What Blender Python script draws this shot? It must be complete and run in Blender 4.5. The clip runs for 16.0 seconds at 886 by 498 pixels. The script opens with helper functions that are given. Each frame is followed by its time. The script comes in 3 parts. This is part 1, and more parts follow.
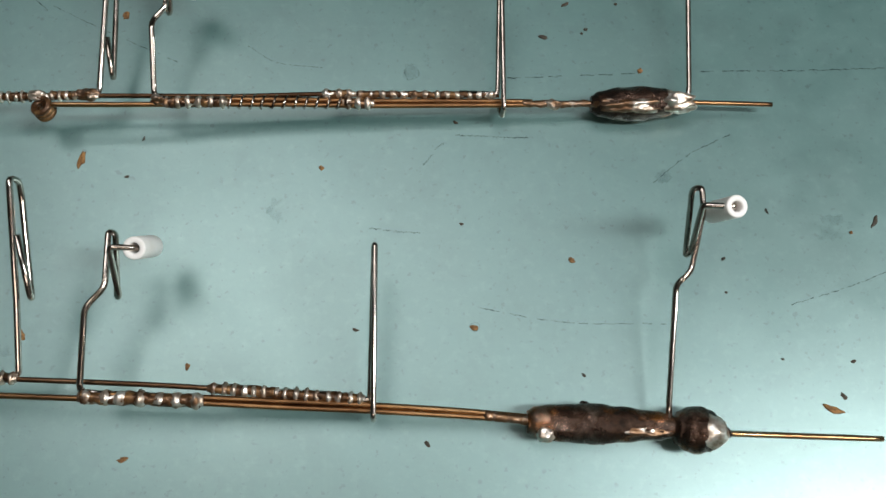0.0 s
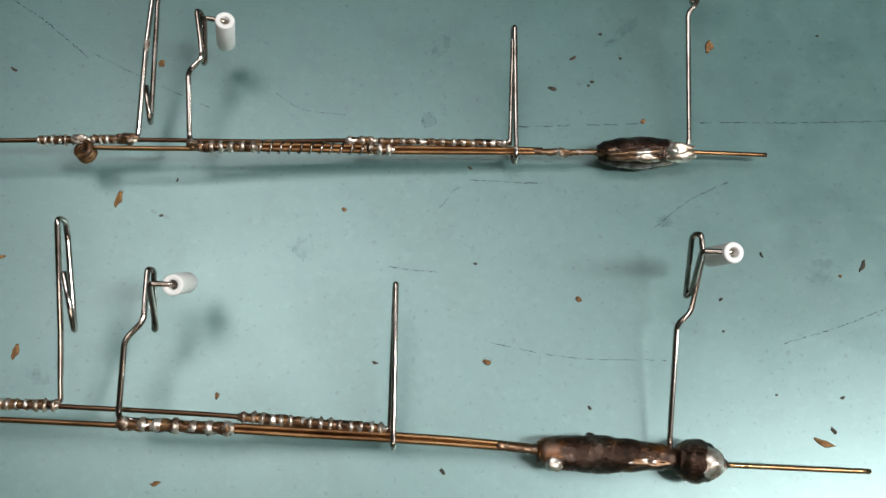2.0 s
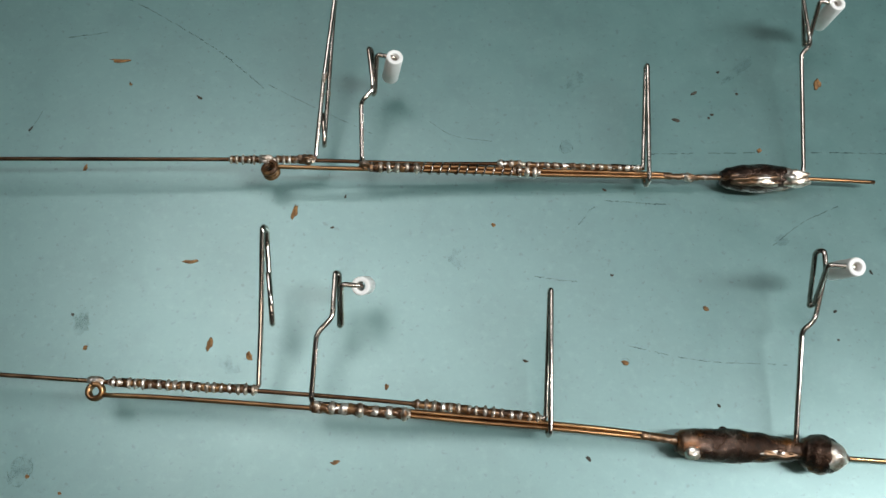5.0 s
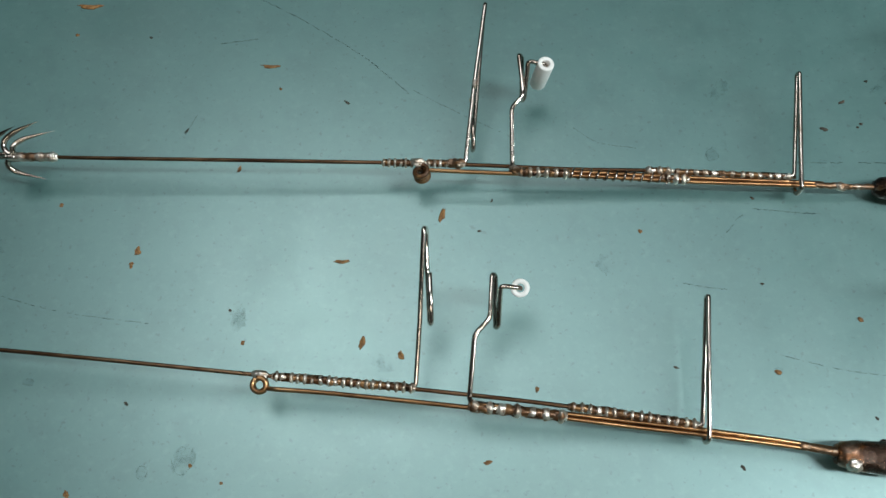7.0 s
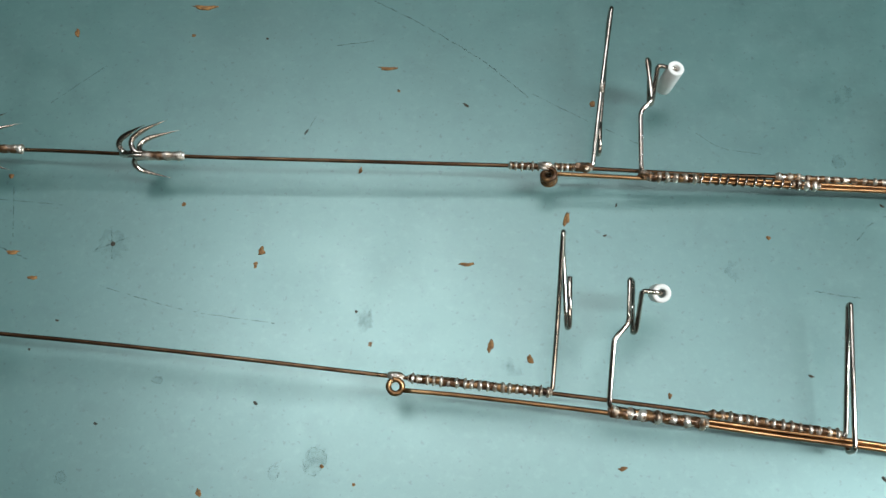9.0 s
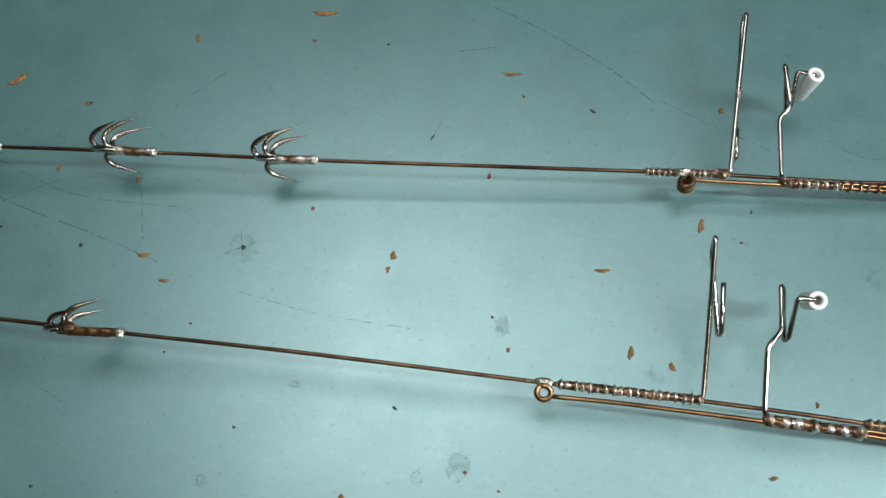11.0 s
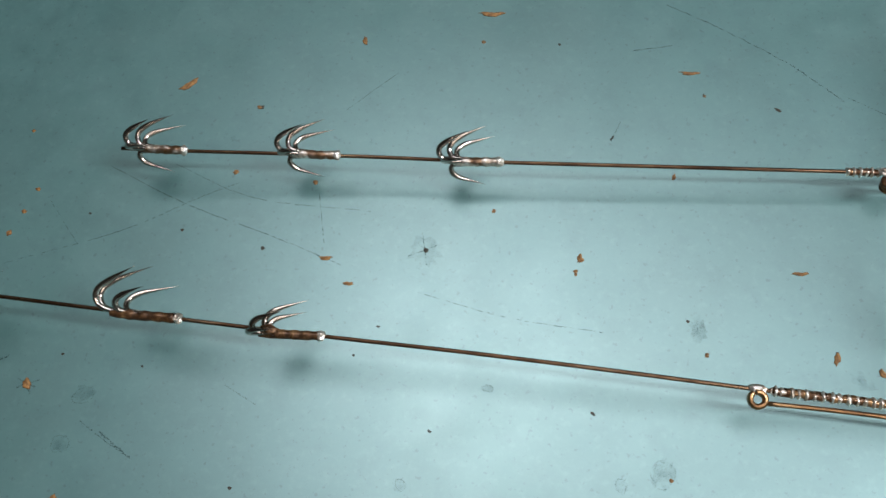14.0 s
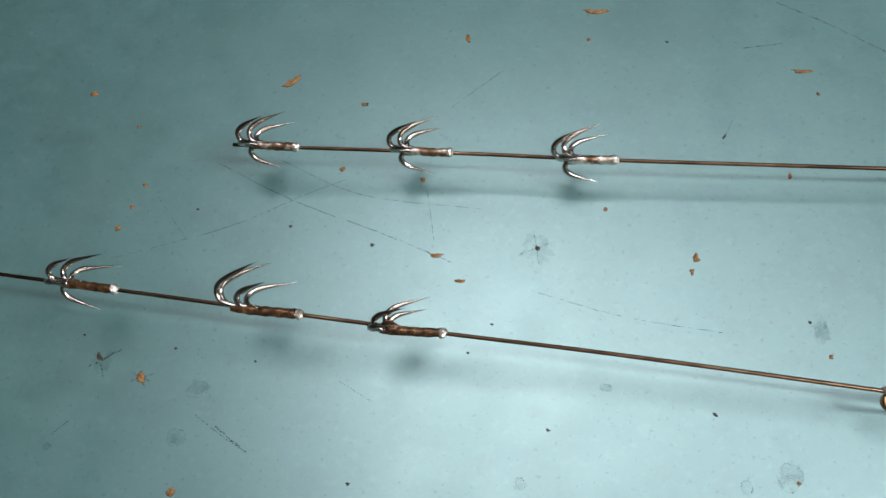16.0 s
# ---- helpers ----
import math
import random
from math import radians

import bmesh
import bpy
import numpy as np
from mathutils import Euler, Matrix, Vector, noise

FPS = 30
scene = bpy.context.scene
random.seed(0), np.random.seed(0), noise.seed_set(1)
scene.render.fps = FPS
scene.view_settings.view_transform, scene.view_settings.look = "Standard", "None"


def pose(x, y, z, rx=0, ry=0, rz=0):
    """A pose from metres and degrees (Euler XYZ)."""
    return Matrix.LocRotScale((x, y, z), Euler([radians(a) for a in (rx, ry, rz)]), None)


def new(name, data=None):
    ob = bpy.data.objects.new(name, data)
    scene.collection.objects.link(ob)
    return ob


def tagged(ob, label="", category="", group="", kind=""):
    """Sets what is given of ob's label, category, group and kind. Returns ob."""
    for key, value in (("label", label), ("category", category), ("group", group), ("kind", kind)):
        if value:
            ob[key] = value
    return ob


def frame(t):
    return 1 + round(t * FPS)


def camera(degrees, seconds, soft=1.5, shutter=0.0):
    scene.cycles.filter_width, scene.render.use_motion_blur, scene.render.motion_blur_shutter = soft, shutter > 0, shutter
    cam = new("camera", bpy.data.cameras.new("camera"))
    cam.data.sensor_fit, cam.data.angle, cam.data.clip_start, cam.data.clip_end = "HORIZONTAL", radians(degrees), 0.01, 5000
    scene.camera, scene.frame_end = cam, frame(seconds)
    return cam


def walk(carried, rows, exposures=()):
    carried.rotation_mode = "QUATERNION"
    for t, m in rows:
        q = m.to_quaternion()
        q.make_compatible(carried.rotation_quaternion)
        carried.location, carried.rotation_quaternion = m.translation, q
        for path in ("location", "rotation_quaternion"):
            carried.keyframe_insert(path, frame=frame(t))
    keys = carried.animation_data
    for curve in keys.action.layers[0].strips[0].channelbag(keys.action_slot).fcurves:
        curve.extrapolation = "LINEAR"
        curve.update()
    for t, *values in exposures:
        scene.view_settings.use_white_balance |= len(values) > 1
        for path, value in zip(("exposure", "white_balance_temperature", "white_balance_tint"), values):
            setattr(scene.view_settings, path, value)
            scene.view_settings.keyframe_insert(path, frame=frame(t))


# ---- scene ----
cam = camera(55.0, 16.0, soft=1.5)
PATH = [
    (0.0, pose(0.00237, 0.00172, 0.25865, 17.538, -1.553, 0.226)),
    (0.5, pose(0.00065, 0.00187, 0.26356, 18.129, -1.903, 0.368)),
    (1.0, pose(-0.00045, 0.00150, 0.26796, 18.637, -1.986, 0.528)),
    (1.5, pose(-0.00260, 0.00182, 0.27286, 18.829, -2.071, 0.656)),
    (2.0, pose(-0.00478, 0.00056, 0.27661, 19.208, -2.055, 0.786)),
    (2.5, pose(-0.00789, -0.00088, 0.27986, 19.502, -2.120, 0.823)),
    (3.0, pose(-0.01235, -0.00294, 0.28521, 19.776, -1.876, 1.013)),
    (3.5, pose(-0.02030, -0.00622, 0.29190, 20.078, -1.599, 1.266)),
    (6.0, pose(-0.06762, -0.02513, 0.30949, 21.878, 0.547, 3.503)),
    (6.5, pose(-0.07665, -0.02570, 0.30883, 22.035, 1.403, 4.146)),
    (7.0, pose(-0.08458, -0.02641, 0.30895, 22.178, 2.284, 4.748)),
    (7.5, pose(-0.09256, -0.02701, 0.30951, 22.225, 2.861, 5.232)),
    (8.0, pose(-0.10231, -0.02864, 0.30999, 22.399, 3.154, 5.555)),
    (8.5, pose(-0.11382, -0.02843, 0.31012, 22.283, 3.230, 5.813)),
    (9.0, pose(-0.12715, -0.03096, 0.30936, 22.642, 2.972, 5.911)),
    (11.5, pose(-0.18446, -0.03954, 0.30930, 23.646, 3.860, 6.868)),
    (12.0, pose(-0.19457, -0.04079, 0.30952, 23.734, 4.134, 7.025)),
    (12.5, pose(-0.20346, -0.04020, 0.30991, 23.521, 4.772, 7.244)),
    (13.0, pose(-0.21165, -0.04080, 0.31023, 23.509, 5.507, 7.463)),
    (13.5, pose(-0.22034, -0.04101, 0.31109, 23.430, 5.988, 7.636)),
    (14.0, pose(-0.22937, -0.04299, 0.31051, 23.762, 6.456, 7.878)),
    (14.5, pose(-0.23823, -0.04414, 0.31091, 23.844, 6.868, 8.154)),
    (15.0, pose(-0.24718, -0.04611, 0.31080, 23.993, 7.042, 8.330)),
    (15.5, pose(-0.25748, -0.04781, 0.31250, 23.932, 7.095, 8.512)),
    (16.0, pose(-0.26386, -0.04854, 0.31354, 23.903, 7.771, 8.955)),
]
EXPOSURES = [
    (0.0, -0.72, 6950, 17), (3.5, -0.66, 6950, 18), (7.0, -0.70, 6500, 9), (9.0, -0.44, 6500, 10), (12.0, -0.42, 6400, 13), (16.0, -0.20, 6500, 19),
]
walk(cam, PATH, EXPOSURES)

# ---- light: two added glare lamps to the north, a long roof light to the east and a warmer one to the south ----
world = bpy.data.worlds.new("world")
scene.world = world
world.use_nodes = True
wn = world.node_tree.nodes
sky = wn.new("ShaderNodeTexSky")
sky.sky_type = "NISHITA"
sky.sun_disc = False
sky.sun_elevation, sky.sun_rotation = radians(40), radians(100)
wn["Background"].inputs["Strength"].default_value = 0.08
world.node_tree.links.new(sky.outputs["Color"], wn["Background"].inputs["Color"])


def area(name, place, w, h, watts, colour):
    d = bpy.data.lights.new(name, "AREA")
    d.shape, d.size, d.size_y, d.energy, d.color = "RECTANGLE", w, h, watts, colour
    ob = new(name, d)
    ob.matrix_world = pose(*place)
    return ob


# Added lamps: their blurred reflection on the table imitates the lens's bright centre.
GLARE = (-0.25, 0.52)
area("added_glare_light", (-0.55, GLARE[1], 1.78), 0.62, 0.84, 11.5, (0.95, 1.0, 1.0))
area("added_glare_light", (0.09, GLARE[1], 1.78), 0.64, 0.84, 5.2, (0.95, 1.0, 1.0))
STRIP = (1.6, -0.2)
area("roof_strip_light", (STRIP[0], STRIP[1], 1.77), 2.0, 0.16, 100.0, (0.88, 0.98, 1.0))
SOUTH = (0.3, -1.15)
area("south_roof_light", (SOUTH[0], SOUTH[1], 1.77), 1.5, 0.3, 11.0, (1.0, 0.92, 0.78))


# ---- materials ----
class Nodes:
    """A small builder for node materials."""

    def __init__(self, name):
        self.mat = bpy.data.materials.new(name)
        self.mat.use_nodes = True
        self.t = self.mat.node_tree
        self.bsdf = self.t.nodes["Principled BSDF"]
        self.co = self.t.nodes.new("ShaderNodeTexCoord").outputs["Object"]

    def link(self, a, b):
        self.t.links.new(a, b)

    def noise(self, scale, detail=4.0, rough=0.55, vec=None):
        n = self.t.nodes.new("ShaderNodeTexNoise")
        n.inputs["Scale"].default_value, n.inputs["Detail"].default_value, n.inputs["Roughness"].default_value = scale, detail, rough
        self.link(vec or self.co, n.inputs["Vector"])
        return n.outputs["Fac"]

    def voronoi(self, scale):
        n = self.t.nodes.new("ShaderNodeTexVoronoi")
        n.inputs["Scale"].default_value = scale
        self.link(self.co, n.inputs["Vector"])
        return n.outputs["Distance"]

    def stretched(self, sx, sy, sz):
        m = self.t.nodes.new("ShaderNodeMapping")
        m.inputs["Scale"].default_value = (sx, sy, sz)
        self.link(self.co, m.inputs["Vector"])
        return m.outputs["Vector"]

    def ramp(self, fac, stops):
        r = self.t.nodes.new("ShaderNodeValToRGB")
        e = r.color_ramp.elements
        e[0].position, e[0].color = stops[0][0], (*stops[0][1], 1)
        e[1].position, e[1].color = stops[-1][0], (*stops[-1][1], 1)
        for p, c in stops[1:-1]:
            e.new(p).color = (*c, 1)
        self.link(fac, r.inputs["Fac"])
        return r.outputs["Color"]

    def mix(self, fac, a, b, how="MIX"):
        m = self.t.nodes.new("ShaderNodeMix")
        m.data_type, m.blend_type = "RGBA", how
        for v, i in ((fac, 0), (a, 6), (b, 7)):
            if isinstance(v, (int, float)):
                m.inputs[i].default_value = v
            elif isinstance(v, tuple):
                m.inputs[i].default_value = (*v, 1)
            else:
                self.link(v, m.inputs[i])
        return m.outputs[2]

    def grey(self, fac, lo, hi, p0=0.3, p1=0.7):
        return self.ramp(fac, [(p0, (lo,) * 3), (p1, (hi,) * 3)])

    def bump(self, fac, strength, dist):
        b = self.t.nodes.new("ShaderNodeBump")
        b.inputs["Strength"].default_value, b.inputs["Distance"].default_value = strength, dist
        self.link(fac, b.inputs["Height"])
        self.link(b.outputs["Normal"], self.bsdf.inputs["Normal"])

    def set(self, **kw):
        for k, v in kw.items():
            s = self.bsdf.inputs[k.replace("_", " ")]
            if isinstance(v, (int, float)):
                s.default_value = v
            elif isinstance(v, tuple):
                s.default_value = (*v, 1)
            else:
                self.link(v, s)
        return self.mat


def table_paint():
    n = Nodes("teal_enamel")
    broad = n.noise(5.0, 3)
    mid = n.noise(38.0, 5, 0.6)
    col = n.ramp(broad, [(0.3, (0.056, 0.143, 0.138)), (0.7, (0.070, 0.162, 0.152))])
    col = n.mix(n.grey(mid, 0.0, 0.35, 0.45, 0.75), col, (0.043, 0.115, 0.110))
    specks = n.grey(n.voronoi(95.0), 1.0, 0.0, 0.04, 0.085)
    gate = n.grey(n.noise(60.0, 2), 0.0, 0.85, 0.48, 0.56)
    col = n.mix(n.mix(1.0, specks, gate, "MULTIPLY"), col, (0.025, 0.055, 0.055))
    dots = n.grey(n.voronoi(260.0), 1.0, 0.0, 0.07, 0.14)
    gate2 = n.grey(n.noise(85.0, 3), 0.0, 0.9, 0.46, 0.56)
    col = n.mix(n.mix(1.0, dots, gate2, "MULTIPLY"), col, (0.045, 0.10, 0.10))
    grime = n.grey(n.noise(17.0, 5, 0.6), 0.0, 0.45, 0.45, 0.75)
    col = n.mix(grime, col, (0.043, 0.088, 0.082))
    fine = n.grey(n.noise(700.0, 3), 0.0, 0.22, 0.45, 0.75)
    col = n.mix(fine, col, (0.090, 0.178, 0.170))
    blot = n.grey(n.noise(75.0, 6, 0.7), 0.0, 0.55, 0.50, 0.72)
    col = n.mix(blot, col, (0.040, 0.098, 0.098))
    pale = n.grey(n.noise(260.0, 5, 0.7), 0.0, 0.5, 0.52, 0.70)
    col = n.mix(pale, col, (0.105, 0.205, 0.20))
    pits = n.grey(n.noise(420.0, 3, 0.6), 0.0, 0.8, 0.62, 0.69)
    col = n.mix(pits, col, (0.022, 0.055, 0.058))
    n.bump(n.noise(160.0, 6, 0.7), 0.10, 0.0006)
    # Raised IOR and teal specular tint colour the glare of the added lamps.
    return n.set(Base_Color=col, Roughness=n.grey(n.noise(48.0, 6, 0.7), 0.34, 0.41), IOR=2.05, Specular_IOR_Level=1.0, Specular_Tint=(0.76, 1.0, 0.98))


def bronze_wire():
    n = Nodes("coppered_steel_wire")
    f = n.noise(140.0, 4, 0.6, n.stretched(0.25, 1, 1))
    col = n.ramp(f, [(0.30, (0.08, 0.036, 0.018)), (0.5, (0.33, 0.175, 0.08)), (0.7, (0.60, 0.39, 0.20))])
    n.bump(n.noise(900.0, 2), 0.15, 0.0002)
    return n.set(Base_Color=col, Metallic=1.0, Roughness=n.grey(f, 0.40, 0.24))


def dark_wire():
    n = Nodes("browned_steel_wire")
    f = n.noise(140.0, 4, 0.6, n.stretched(0.25, 1, 1))
    col = n.ramp(f, [(0.30, (0.028, 0.015, 0.010)), (0.5, (0.12, 0.062, 0.034)), (0.7, (0.31, 0.19, 0.11))])
    return n.set(Base_Color=col, Metallic=1.0, Roughness=n.grey(f, 0.40, 0.25))


def steel_wire():
    n = Nodes("bright_steel_wire")
    f = n.noise(90.0, 4, 0.6)
    col = n.ramp(f, [(0.28, (0.14, 0.10, 0.075)), (0.42, (0.42, 0.36, 0.31)), (0.75, (0.70, 0.63, 0.58))])
    n.bump(n.noise(1200.0, 2), 0.1, 0.0002)
    return n.set(Base_Color=col, Metallic=1.0, Roughness=n.grey(f, 0.22, 0.13))


def solder_metal(name="solder", rust=0.5):
    n = Nodes(name)
    f = n.noise(330.0, 5, 0.6)
    g = n.noise(160.0, 3, 0.5)
    col = n.ramp(f, [(0.30, (0.22, 0.14, 0.085)), (0.48, (0.66, 0.56, 0.46)), (0.62, (0.92, 0.88, 0.82))])
    col = n.mix(n.grey(g, 0.0, 0.9, rust + 0.04, rust + 0.16), col, (0.16, 0.075, 0.03))
    n.bump(f, 0.5, 0.0005)
    return n.set(Base_Color=col, Metallic=0.88, Roughness=n.grey(g, 0.28, 0.46))


def lead_metal():
    n = Nodes("scorched_lead")
    f = n.noise(95.0, 6, 0.7)
    g = n.noise(60.0, 4, 0.6, n.stretched(0.5, 1, 1))
    h = n.noise(45.0, 3, 0.5)
    col = n.ramp(f, [(0.36, (0.020, 0.013, 0.010)), (0.52, (0.080, 0.042, 0.027)), (0.70, (0.50, 0.38, 0.31))])
    col = n.mix(n.grey(h, 0.0, 0.8, 0.46, 0.56), col, (0.045, 0.028, 0.022))
    col = n.mix(n.grey(g, 0.0, 0.9, 0.50, 0.60), col, (0.40, 0.15, 0.04))
    n.bump(n.noise(330.0, 6, 0.75), 0.8, 0.0008)
    return n.set(Base_Color=col, Metallic=0.9, Roughness=n.grey(f, 0.36, 0.18))


def flux_glaze():
    """Burnt flux: a brown lacquer-like skin over wire and solder."""
    n = Nodes("burnt_flux")
    f = n.noise(260.0, 5, 0.65)
    col = n.ramp(f, [(0.32, (0.018, 0.010, 0.007)), (0.52, (0.11, 0.052, 0.022)), (0.70, (0.34, 0.19, 0.08))])
    n.bump(f, 0.5, 0.0004)
    return n.set(Base_Color=col, Metallic=0.55, Roughness=n.grey(n.noise(120.0, 3), 0.20, 0.42))


def white_plastic():
    n = Nodes("white_plastic")
    col = n.ramp(n.noise(180.0, 4), [(0.3, (0.80, 0.79, 0.75)), (0.7, (0.90, 0.89, 0.87))])
    n.bump(n.noise(700.0, 2), 0.08, 0.0002)
    return n.set(Base_Color=col, Roughness=0.45)


def husk(name, dark, light):
    n = Nodes(name)
    info = n.t.nodes.new("ShaderNodeObjectInfo").outputs["Random"]
    f = n.noise(900.0, 4, 0.6)
    col = n.ramp(f, [(0.35, dark), (0.65, light)])
    col = n.mix(n.grey(info, 0.0, 0.35, 0.0, 1.0), col, (0.10, 0.05, 0.022))
    n.bump(f, 0.5, 0.0004)
    return n.set(Base_Color=col, Roughness=0.75)


def film(name, colour, cover, lo, hi, scale):
    """A broken film of dirt: a thin deposit with gaps."""
    n = Nodes(name)
    a = n.grey(n.noise(scale, 5, 0.65), 0.0, cover, lo, hi)
    return n.set(Base_Color=colour, Roughness=0.6, Alpha=a)


def plaster(name, a, b):
    n = Nodes(name)
    col = n.ramp(n.noise(3.0, 5), [(0.3, a), (0.7, b)])
    n.bump(n.noise(60.0, 4), 0.2, 0.002)
    return n.set(Base_Color=col, Roughness=0.9)


PAINT, BRONZE, STEEL, BROWNED = table_paint(), bronze_wire(), steel_wire(), dark_wire()
SOLDER, SOLDER_BROWN, LEAD, WHITE = solder_metal(), solder_metal("flux_stained_solder", 0.32), lead_metal(), white_plastic()
BARREL, FLUX = solder_metal("tarnished_solder", 0.40), flux_glaze()
COPPERY = solder_metal("coppery_solder", 0.36)
HUSK = husk("brown_husk", (0.10, 0.042, 0.012), (0.38, 0.19, 0.06))
DARK_BIT = husk("dark_debris", (0.012, 0.018, 0.016), (0.06, 0.055, 0.04))
SCRATCH = film("scratched_paint", (0.014, 0.045, 0.047), 0.85, 0.36, 0.62, 500.0)
DRIED = film("dried_rim", (0.024, 0.066, 0.068), 0.5, 0.38, 0.66, 420.0)
SMUDGE = film("dirt_smudge", (0.05, 0.14, 0.135), 0.28, 0.40, 0.75, 180.0)
WALL, DARKWALL = plaster("wall_plaster", (0.34, 0.33, 0.30), (0.42, 0.41, 0.38)), plaster("dark_plaster", (0.07, 0.07, 0.065), (0.10, 0.10, 0.09))
FLOOR = plaster("floor_cement", (0.16, 0.15, 0.14), (0.24, 0.23, 0.21))
MM = 0.001


# ---- mesh helpers ----
def part(name, bm, material, parent=None, label=""):
    me = bpy.data.meshes.new(name)
    bm.to_mesh(me)
    bm.free()
    me.materials.append(material)
    for p in me.polygons:
        p.use_smooth = True
    ob = new(name, me)
    if parent:
        ob.parent = parent
    return tagged(ob, label)


def box(x0, x1, y0, y1, z0, z1, bevel=0.0):
    bm = bmesh.new()
    bmesh.ops.create_cube(bm, size=1)
    for v in bm.verts:
        v.co = Vector((x0 if v.co.x < 0 else x1, y0 if v.co.y < 0 else y1, z0 if v.co.z < 0 else z1))
    if bevel:
        bmesh.ops.bevel(bm, geom=bm.edges[:], offset=bevel, segments=2, affect="EDGES")
    return bm


def flat(ob):
    for p in ob.data.polygons:
        p.use_smooth = False
    return ob


def rounded(pts, radius, steps=6):
    """A polyline with its corners bent to a radius, as bent wire has."""
    pts = [Vector(p) for p in pts]
    out = [pts[0]]
    for a, b, c in zip(pts, pts[1:], pts[2:]):
        u, v = (a - b), (c - b)
        cut = min(radius, u.length * 0.48, v.length * 0.48)
        p, q = b + u.normalized() * cut, b + v.normalized() * cut
        for k in range(steps + 1):
            s = k / steps
            out.append(p.lerp(b, s).lerp(b.lerp(q, s), s))
    out.append(pts[-1])
    return out


def curve_through(pts, steps=8):
    """A smooth line through the points."""
    pts = [Vector(p) for p in pts]
    q = [pts[0] * 2 - pts[1], *pts, pts[-1] * 2 - pts[-2]]
    out = []
    for a, b, c, d in zip(q, q[1:], q[2:], q[3:]):
        for k in range(steps):
            s = k / steps
            out.append(0.5 * (2 * b + (c - a) * s + (2 * a - 5 * b + 4 * c - d) * s * s + (3 * b - a - 3 * c + d) * s ** 3))
    return out + [pts[-1]]


def sweep(pts, radius, sides=10, bm=None, lumps=0.0, seed=0.0, flatten=1.0, freq=0.55):
    """A round bar along a line, in millimetres. radius: a number or a function of 0..1."""
    bm = bm or bmesh.new()
    pts = [Vector(p) for p in pts]
    keep = [pts[0]]
    for p in pts[1:]:
        if (p - keep[-1]).length > 1e-4:
            keep.append(p)
    pts = keep
    n = len(pts)
    tang = [(pts[min(i + 1, n - 1)] - pts[max(i - 1, 0)]).normalized() for i in range(n)]
    up = Vector((0, 0, 1)) if abs(tang[0].z) < 0.9 else Vector((1, 0, 0))
    rings = []
    for i in range(n):
        side = tang[i].cross(up)
        if side.length < 1e-5:
            side = tang[i].orthogonal()
        side.normalize()
        up = side.cross(tang[i]).normalized()
        r = radius(i / (n - 1)) if callable(radius) else radius
        ring = []
        for k in range(sides):
            a = 2 * math.pi * k / sides
            d = side * math.cos(a) + up * math.sin(a) * flatten
            rr = r
            if lumps:
                rr *= 1 + lumps * noise.noise((pts[i] + d * r) * freq + Vector((seed, seed * 0.7, 0)))
            ring.append(bm.verts.new((pts[i] + d * rr) * MM))
        rings.append(ring)
    for a, b in zip(rings, rings[1:]):
        for k in range(sides):
            bm.faces.new((a[k], a[(k + 1) % sides], b[(k + 1) % sides], b[k]))
    bm.faces.new(rings[0][::-1])
    bm.faces.new(rings[-1])
    return bm


def coil(a, b, radius, turns, wire, wobble=0.12, wide=1.0, seed=1, bm=None):
    """Binding wire wound round a bar between two points; wide: how much broader than high."""
    rnd = random.Random(seed)
    a, b = Vector(a), Vector(b)
    ax = (b - a).normalized()
    s = ax.cross(Vector((0, 0, 1))).normalized()
    u = s.cross(ax)
    pts = []
    steps = int(turns * 14)
    drift = 0
    for k in range(steps + 1):
        q = k / steps
        if k % 14 == 0:
            drift = rnd.uniform(-wobble, wobble)
        ang = 2 * math.pi * turns * q
        r = radius * (1 + drift * 0.5)
        pts.append(a.lerp(b, q) + ax * drift + s * math.cos(ang) * r * wide + u * math.sin(ang) * r)
    return sweep(pts, wire, 7, bm)


def crust(a, b, r, seed, lumps=0.45, bumps=0, step=0.5, wide=1.0):
    """A lumpy sleeve of solder round a bar."""
    a, b = Vector(a), Vector(b)
    n = max(6, int((b - a).length / step))
    pts = [a.lerp(b, i / n) for i in range(n + 1)]
    rnd = random.Random(seed)
    phase = rnd.uniform(0, 6)

    def rad(q):
        end = min(1.0, q * n * 0.35 + 0.35, (1 - q) * n * 0.35 + 0.35)
        wave = 1 + (0.22 * math.sin(2 * math.pi * bumps * q + phase) + 0.08 * math.sin(9.3 * bumps * q) if bumps else 0)
        return r * end * wave

    return sweep(pts, rad, 14, None, lumps, seed * 3.1)


def lump(centre, r, seed, squash=(1, 1, 1), rough=0.25, freq=0.35):
    bm = bmesh.new()
    bmesh.ops.create_icosphere(bm, subdivisions=4, radius=1)
    c = Vector(centre)
    for v in bm.verts:
        k = 1 + rough * noise.noise(v.co * 1.6 + Vector((seed * 2.3, seed, 0))) + rough * 0.5 * noise.noise(v.co * 4 + Vector((seed, 0, 5)))
        v.co = (c + Vector((v.co.x * squash[0], v.co.y * squash[1], v.co.z * squash[2])) * r * k) * MM
    return bm


